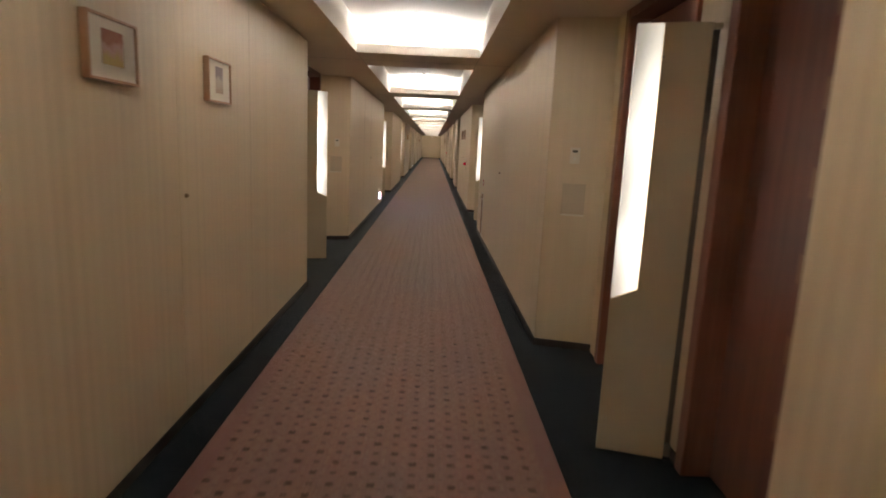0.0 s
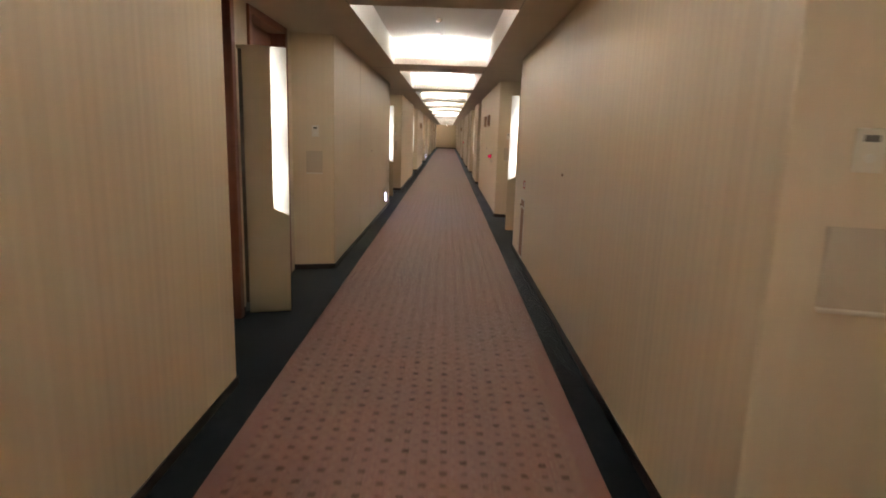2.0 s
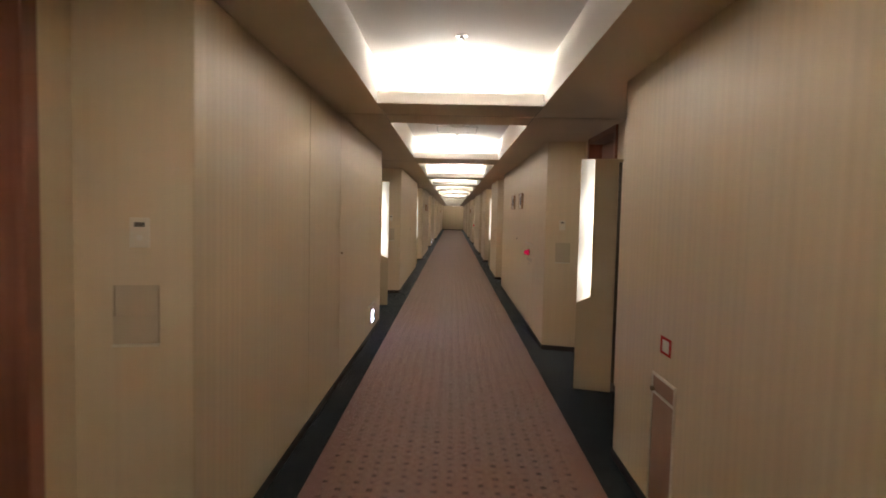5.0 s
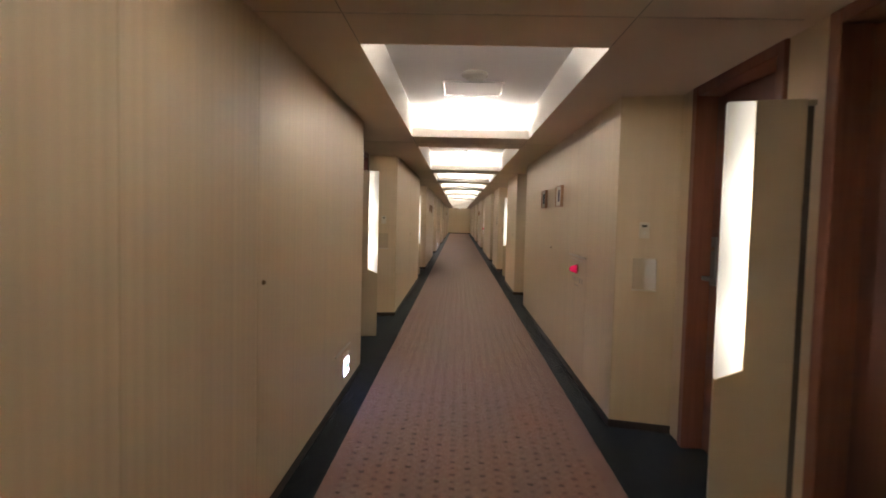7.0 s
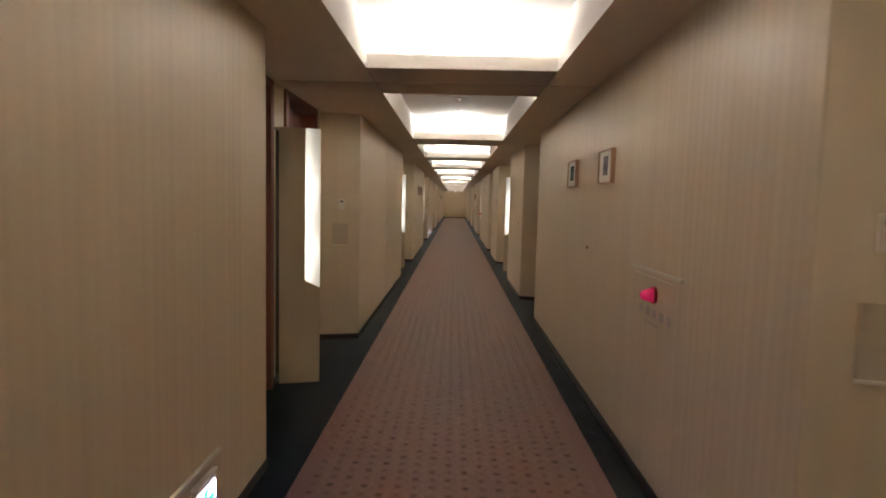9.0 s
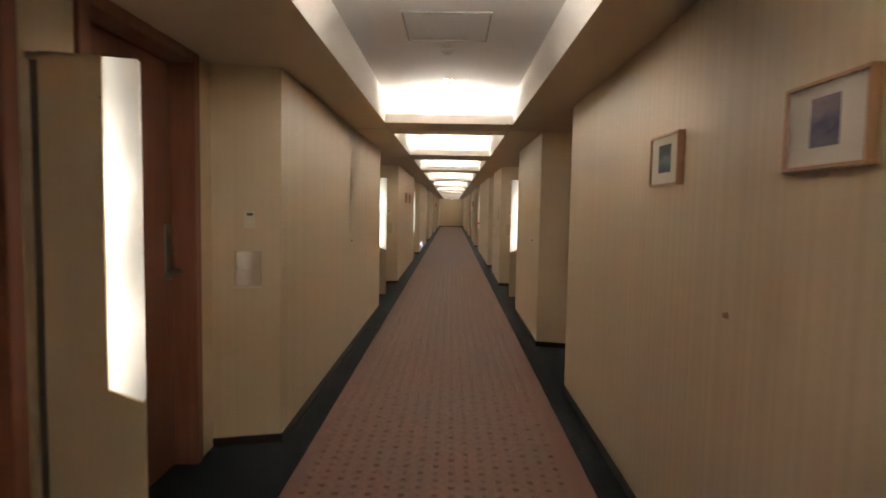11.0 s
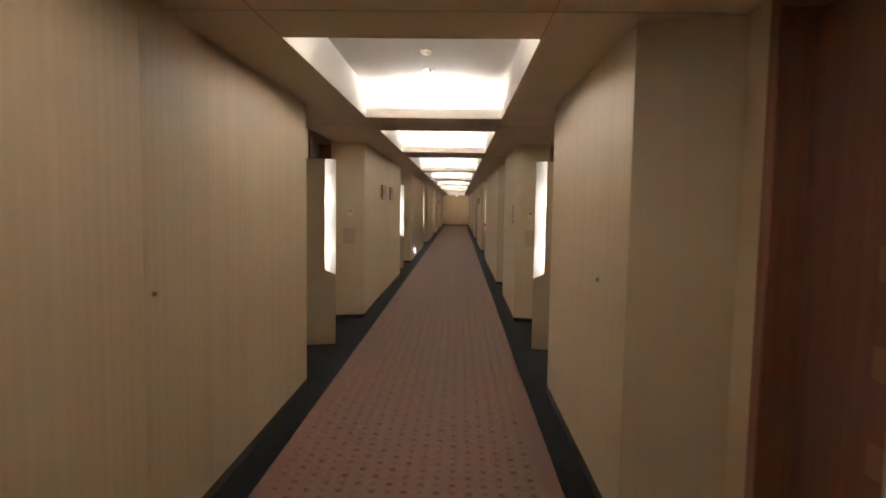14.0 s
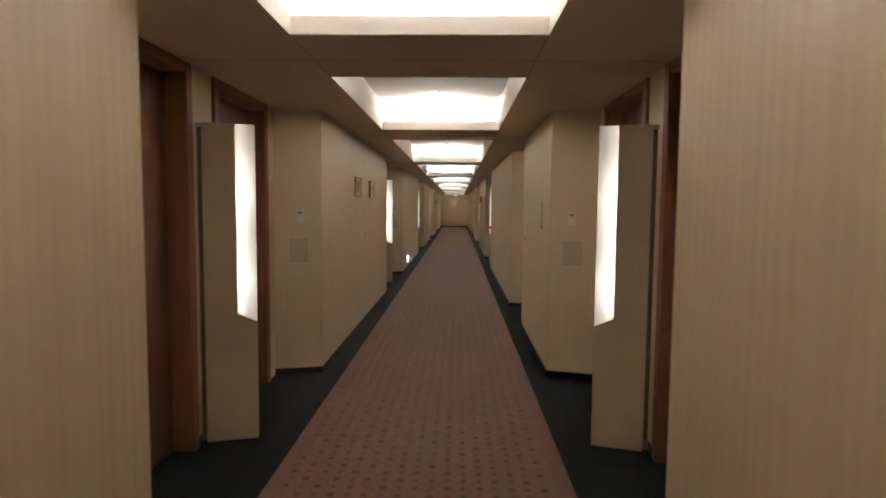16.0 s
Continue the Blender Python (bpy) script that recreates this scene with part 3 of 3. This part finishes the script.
def shaft_door(side, y0, length=1.03):
    s = SIDE[side][1]
    d = root("shaft_door", "flush service shaft door papered like the wall", "service door", "", "shaft doors")
    part("panel", box(sx(side, -0.0003), sx(side, 0.002), y0, y0 + length, 0.062, 2.172, 0.0), WALL, d)
    for y, w in ((y0 - 0.0035, 0.003), (y0 + length + 0.0005, 0.0015)):
        if side == "left" and (w > 0.002 or y0 in (2.78, 18.74)):
            part("edge_gap", box(sx(side, -0.0010), sx(side, 0.001), y, y + w, 0.062, 2.172, 0.0), SEAM, d, "thin darker gap along the edge")
    lock(side, y0 + 0.06, d)
    return d


def lock(side, y, parent=None):
    bm = bmesh.new()
    cyl_into(bm, 0.011, 0.004, pose(sx(side, -0.0025), y, 1.078, 0, 90, 0), 18)
    cyl_into(bm, 0.0090, 0.009, pose(sx(side, -0.0085), y, 1.078, 0, 90, 0), 16, 0.0075)
    if parent:
        return part("lock_knob", bm, DARK_METAL, parent, "small dark bronze lock knob")
    # the same lock knob, without a shaft door modelled round it
    return thing("wall_lock", bm, DARK_METAL, "small dark bronze lock knob on the papered wall", "peg")


for y in (2.78, 10.89, 18.74, 26.07):
    shaft_door("left", y)
for y in (6.705, 14.88, 19.467):
    shaft_door("right", y)
lock("right", 25.5)
thing("wall_trim", box(XL - 0.001, XL + 0.0012, 9.868, 9.876, 0.055, TOP - 0.001), SEAM, "thin dark seam in the striped wallpaper", "seam", "structure")
bm = bmesh.new()
prism_into(bm, [(XL - 0.001, 20.055), (XL + 0.002, 20.07), (XL + 0.002, 20.13), (XL - 0.001, 20.15)], 0.313, 0.324)
thing("wall_scuff", bm, PAPER, "small pale scuff torn into the beige wallpaper", "scuff")


def art_material(name, colours, mood):
    """A small abstract watercolour: soft bands with blotches."""
    m, n, l, b = material(name, 0.55)
    tc = n.new("ShaderNodeTexCoord")
    sep = n.new("ShaderNodeSeparateXYZ")
    l.new(tc.outputs["Object"], sep.inputs[0])
    mp = n.new("ShaderNodeMapping")
    mp.inputs["Location"].default_value = (mood * 3.1, mood, mood * 1.7)
    l.new(tc.outputs["Object"], mp.inputs["Vector"])
    blot = noise_tex(n, l, mp.outputs[0], 22.0, 4.0)
    f = mathnode(n, l, "ADD", mathnode(n, l, "DIVIDE", sep.outputs[2], 0.11), mathnode(n, l, "MULTIPLY", mathnode(n, l, "SUBTRACT", blot, 0.5), 0.9))
    col = mixcol(n, l, ramp(n, l, f, -0.35, -0.05), colours[0], colours[1])
    col = mixcol(n, l, ramp(n, l, f, 0.0, 0.22), col, colours[2])
    fine = noise_tex(n, l, mp.outputs[0], 90.0, 3.0)
    col = mixcol(n, l, mathnode(n, l, "MULTIPLY", ramp(n, l, fine, 0.4, 0.7), 0.3), col, colours[1])
    l.new(col, b.inputs["Base Color"])
    b.inputs["Specular IOR Level"].default_value = 0.1
    return m


def picture(side, y, art, label, aw=0.135, ah=0.115):
    W, H, D, B = 0.318, 0.214, 0.028, 0.010
    m = on_wall(side, y, 1.628)
    r = root("picture", label, "picture", "", "framed pictures")
    off = -0.004
    for x0, x1, z0, z1 in ((-W / 2, W / 2, H / 2 - B, H / 2), (-W / 2, W / 2, -H / 2, -H / 2 + B), (-W / 2, -W / 2 + B, -H / 2 + B, H / 2 - B), (W / 2 - B, W / 2, -H / 2 + B, H / 2 - B)):
        part("frame_bar", box(x0, x1, off - D, off, z0, z1, 0.0015), PIC_WOOD, r)
    part("mat_board", box(-W / 2 + B, W / 2 - B, off - D + 0.009, off - 0.002, -H / 2 + B, H / 2 - B), MAT_BOARD, r, "cream mat board")
    part("artwork", box(-aw / 2, aw / 2, off - D + 0.0075, off - D + 0.0095, -ah / 2 + 0.006, ah / 2 + 0.006), art, r)
    r.matrix_basis = m
    return r


ART_WARM = art_material("warm_watercolour", [(0.50, 0.37, 0.12), (0.52, 0.33, 0.27), (0.33, 0.13, 0.08)], 1.0)
ART_GREY = art_material("grey_watercolour", [(0.46, 0.34, 0.25), (0.50, 0.44, 0.36), (0.27, 0.22, 0.24)], 2.0)
ART_BLUE = art_material("violet_watercolour", [(0.17, 0.15, 0.17), (0.10, 0.09, 0.13), (0.22, 0.18, 0.19)], 3.0)
ART_TEAL = art_material("teal_watercolour", [(0.055, 0.075, 0.080), (0.14, 0.165, 0.165), (0.045, 0.065, 0.066)], 4.0)
ART_PALE = art_material("pale_watercolour", [(0.46, 0.33, 0.22), (0.52, 0.43, 0.33), (0.36, 0.26, 0.19)], 5.0)
picture("left", 2.235, ART_WARM, "pale wood picture frame with an orange and yellow abstract watercolour")
picture("left", 3.24, ART_GREY, "pale wood picture frame with a faint grey watercolour", 0.10, 0.13)
picture("right", 14.46, ART_BLUE, "pale wood picture frame with a dark violet print", 0.11, 0.12)
picture("right", 15.503, ART_TEAL, "pale wood picture frame with a dark teal print")
picture("left", 25.53, ART_PALE, "pale wood picture frame with a brown watercolour")
picture("left", 26.56, ART_GREY, "pale wood picture frame with a washed-out watercolour", 0.10, 0.12)
picture("right", 37.2, ART_BLUE, "pale wood picture frame with a dark violet print", 0.11, 0.12)
picture("right", 38.2, ART_TEAL, "pale wood picture frame with a dark teal print")
picture("left", 48.6, ART_WARM, "pale wood picture frame with a warm watercolour")
picture("left", 49.6, ART_PALE, "pale wood picture frame with a brown print")


def alarm_lamp_material():
    m, n, l, b = material("alarm_lens", 0.25)
    b.inputs["Base Color"].default_value = (0.55, 0.02, 0.05, 1)
    b.inputs["Emission Color"].default_value = (1.0, 0.03, 0.16, 1)
    b.inputs["Emission Strength"].default_value = 0.2
    return m


LENS = alarm_lamp_material()


def hydrant_cabinet(y):
    m = on_wall("right", y, 0)
    r = root("fire_hydrant_cabinet", "flush papered fire hydrant cabinet with a red alarm lamp", "fire cabinet")
    part("door_panel", box(-0.335, 0.335, -0.0012, 0.001, 0.09, 1.055, 0.0), WALL, r)
    part("top_trim", box(-0.335, 0.335, -0.016, 0.001, 1.066, 1.082, 0.003), CREAM, r, "cream trim bar")
    part("lower_trim", box(-0.29, 0.23, -0.010, -0.003, 1.040, 1.047, 0.002), CREAM, r)
    bm = bmesh.new()
    cyl_into(bm, 0.042, 0.014, pose(0, -0.011, 0.963, 90, 0, 0), 28)
    lamp = part("alarm_base", bm, RED, r, "red round lamp base")
    bm = bmesh.new()
    bmesh.ops.create_uvsphere(bm, u_segments=24, v_segments=14, radius=0.028, matrix=pose(0, -0.042, 0.963) @ Matrix.Diagonal((1, 1.15, 1, 1)))
    cyl_into(bm, 0.036, 0.034, pose(0, -0.031, 0.963, 90, 0, 0), 28, 0.027)
    ob = new("lens", mesh_of("lens", bm, LENS))
    for poly in ob.data.polygons:
        poly.use_smooth = True
    ob.parent = lamp
    tagged(ob, "glowing red alarm lens")
    for i in range(5):
        x = -0.19 + 0.095 * i
        part("lettering", box(x - 0.026, x + 0.026, -0.0022, -0.0008, 0.850, 0.892), GREY_TEXT if i % 2 else PALE_TEXT, r)
    part("lettering", box(-0.13, 0.06, -0.0022, -0.0008, 0.812, 0.824), PALE_TEXT, r)
    r.matrix_basis = m
    return r


hydrant_cabinet(13.505)
hydrant_cabinet(31.9)

SIGN_WHITE = glow("sign_white", (0.52, 0.52, 1.0), 34.0)
SIGN_GREEN = glow("sign_green", (0.0, 0.50, 0.33), 0.8)


def exit_sign(y):
    m = on_wall("left", y, 0)
    r = root("exit_sign", "low white and green luminous exit sign on the wall", "exit sign", group="exit signs")
    part("housing", box(-0.094, 0.094, -0.016, 0.001, 0.143, 0.294, 0.004), CREAM, r)
    part("face", box(-0.079, 0.079, -0.0185, -0.015, 0.159, 0.279, 0.001), SIGN_WHITE, r, "glowing white face")
    bm = bmesh.new()
    box_into(bm, -0.010, 0.070, -0.0205, -0.0186, 0.196, 0.240)
    for sgn in (-1, 1):
        tip = [(-0.068, 0.218), (-0.016, 0.218 + sgn * 0.060), (0.030, 0.218 + sgn * 0.060), (-0.010, 0.218)]
        lo = [bm.verts.new((x, -0.0205, z)) for x, z in tip]
        hi = [bm.verts.new((x, -0.0186, z)) for x, z in tip]
        bm.faces.new(lo)
        bm.faces.new(hi[::-1])
        for a in range(4):
            bm.faces.new((lo[a], hi[a], hi[(a + 1) % 4], lo[(a + 1) % 4]))
    part("arrow", bm, SIGN_GREEN, r, "green arrow")
    part("hood", box(-0.095, 0.100, -0.024, 0.001, 0.308, 0.319, 0.004), CREAM, r)
    part("upper_trim", box(-0.36, 0.15, -0.018, 0.001, 0.358, 0.376, 0.006), CREAM, r)
    r.matrix_basis = m
    return r


exit_sign(12.84)
exit_sign(32.2)


def access_panel(y):
    m = on_wall("right", y, 0)
    r = root("access_panel", "narrow brown metal access panel in a cream frame, low down", "access panel")
    for x0, x1, z0, z1 in ((-0.145, 0.145, 0.677, 0.69), (-0.145, 0.145, 0.06, 0.072), (-0.145, -0.132, 0.072, 0.677), (0.132, 0.145, 0.072, 0.677), (-0.132, 0.132, 0.592, 0.604)):
        part("frame_bar", box(x0, x1, -0.008, 0.001, z0, z1, 0.002), CREAM, r)
    part("upper_door", box(-0.131, 0.131, -0.004, 0.0, 0.605, 0.676, 0.001), VENT, r)
    part("lower_door", box(-0.131, 0.131, -0.004, 0.0, 0.073, 0.591, 0.001), VENT, r)
    bm = bmesh.new()
    cyl_into(bm, 0.011, 0.016, pose(-0.118, -0.012, 0.612, 90, 0, 0), 16)
    part("latch", bm, DARK_METAL, r)
    r.matrix_basis = m
    return r


access_panel(8.785)
st = root("sticker", "small white sticker with a red border on the wall", "sticker")
for x0, x1, z0, z1 in ((-0.065, 0.065, 0.868, 0.880), (-0.065, 0.065, 0.800, 0.812), (-0.065, -0.040, 0.812, 0.868), (0.040, 0.065, 0.812, 0.868)):
    part("border", box(x0, x1, -0.002, 0.0005, z0, z1), STICKER_RED, st, "red border")
part("field", box(-0.040, 0.040, -0.0016, 0.0005, 0.812, 0.868), PAPER, st)
st.matrix_basis = on_wall("right", 8.785, 0)

bar = root("wall_plate", "narrow upright beige-brown plate with dark foot on the wall", "wall plate")
part("strip", box(-0.014, 0.014, -0.010, 0.0, 1.262, 1.46, 0.003), GREY_TEXT, bar)
part("foot", box(-0.015, 0.015, -0.014, 0.0, 1.228, 1.260, 0.003), DARK_METAL, bar, "dark metal foot")
bar.matrix_basis = on_wall("right", 24.27, 0)

# ---- things on the ceiling ----
CX = (COF_L + COF_R) / 2 - 0.006


def make_sprinkler():
    r = root("sprinkler", "small chrome sprinkler head in the white coffer", "sprinkler", group="sprinklers")
    bm = bmesh.new()
    cyl_into(bm, 0.036, 0.006, pose(0, 0, -0.003), 24)
    part("rosette", bm, CHROME, r)
    bm = bmesh.new()
    cyl_into(bm, 0.012, 0.014, pose(0, 0, -0.012), 14)
    box_into(bm, -0.016, -0.011, -0.003, 0.003, -0.032, -0.017)
    box_into(bm, 0.011, 0.016, -0.003, 0.003, -0.032, -0.017)
    part("body", bm, CHROME, r)
    bm = bmesh.new()
    cyl_into(bm, 0.023, 0.003, pose(0, 0, -0.033), 20)
    part("deflector", bm, CHROME, r)
    return r


sprinkler = None
for y in (5.40, 9.62, 13.75, 17.84, 21.04, 24.38, 28.7, 33.4, 37.8, 42.2):
    m = pose(CX, y, LID)
    if sprinkler is None:
        sprinkler = make_sprinkler()
        sprinkler.matrix_basis = m
    else:
        copy_thing(sprinkler, m)


def detector(y, r0, h, label):
    r = root("smoke_detector", label, "smoke detector", group="detectors")
    bm = bmesh.new()
    cyl_into(bm, r0, h * 0.45, pose(0, 0, -h * 0.225), 32)
    part("base", bm, DETECTOR, r)
    bm = bmesh.new()
    cyl_into(bm, r0 * 0.62, h * 0.55, pose(0, 0, -h * 0.725), 32, r0 * 0.88)
    part("cap", bm, DETECTOR, r)
    r.matrix_basis = pose(CX, y, LID)


detector(12.83, 0.098, 0.05, "round cream smoke detector on the coffer ceiling")
for y in (8.73, 16.96, 20.51, 4.5):
    detector(y, 0.038, 0.03, "small round cream heat detector on the coffer ceiling")


def hatch(y0, y1):
    r = root("ceiling_hatch", "white ceiling access hatch with thin metal rim", "hatch", group="ceiling hatches")
    x0, x1 = CX - 0.245, CX + 0.245
    part("lid", box(x0 + 0.012, x1 - 0.012, y0 + 0.012, y1 - 0.012, LID - 0.004, LID + 0.001), WHITE, r)
    for a, b, c, d in ((x0, x1, y0, y0 + 0.010), (x0, x1, y1 - 0.010, y1), (x0, x0 + 0.010, y0 + 0.010, y1 - 0.010), (x1 - 0.010, x1, y0 + 0.010, y1 - 0.010)):
        part("rim", box(a, b, c, d, LID - 0.008, LID + 0.001, 0.001), CHROME, r)


hatch(13.09, 13.61)
hatch(16.22, 16.75)

# small lit lamp under the soffit at the closed end
em = root("emergency_lamp", "small white lit emergency lamp under the far soffit", "lamp")
part("housing", box(-0.10, 0.10, -0.05, 0.05, -0.022, 0.0, 0.004), CREAM, em)
part("lens", box(-0.075, 0.075, -0.038, 0.038, -0.040, -0.0225, 0.005), glow("lamp_lens", (1.0, 0.97, 0.92), 3.0), em, "glowing white lens")
em.matrix_basis = pose(MID + 0.05, 58.85, TOP)
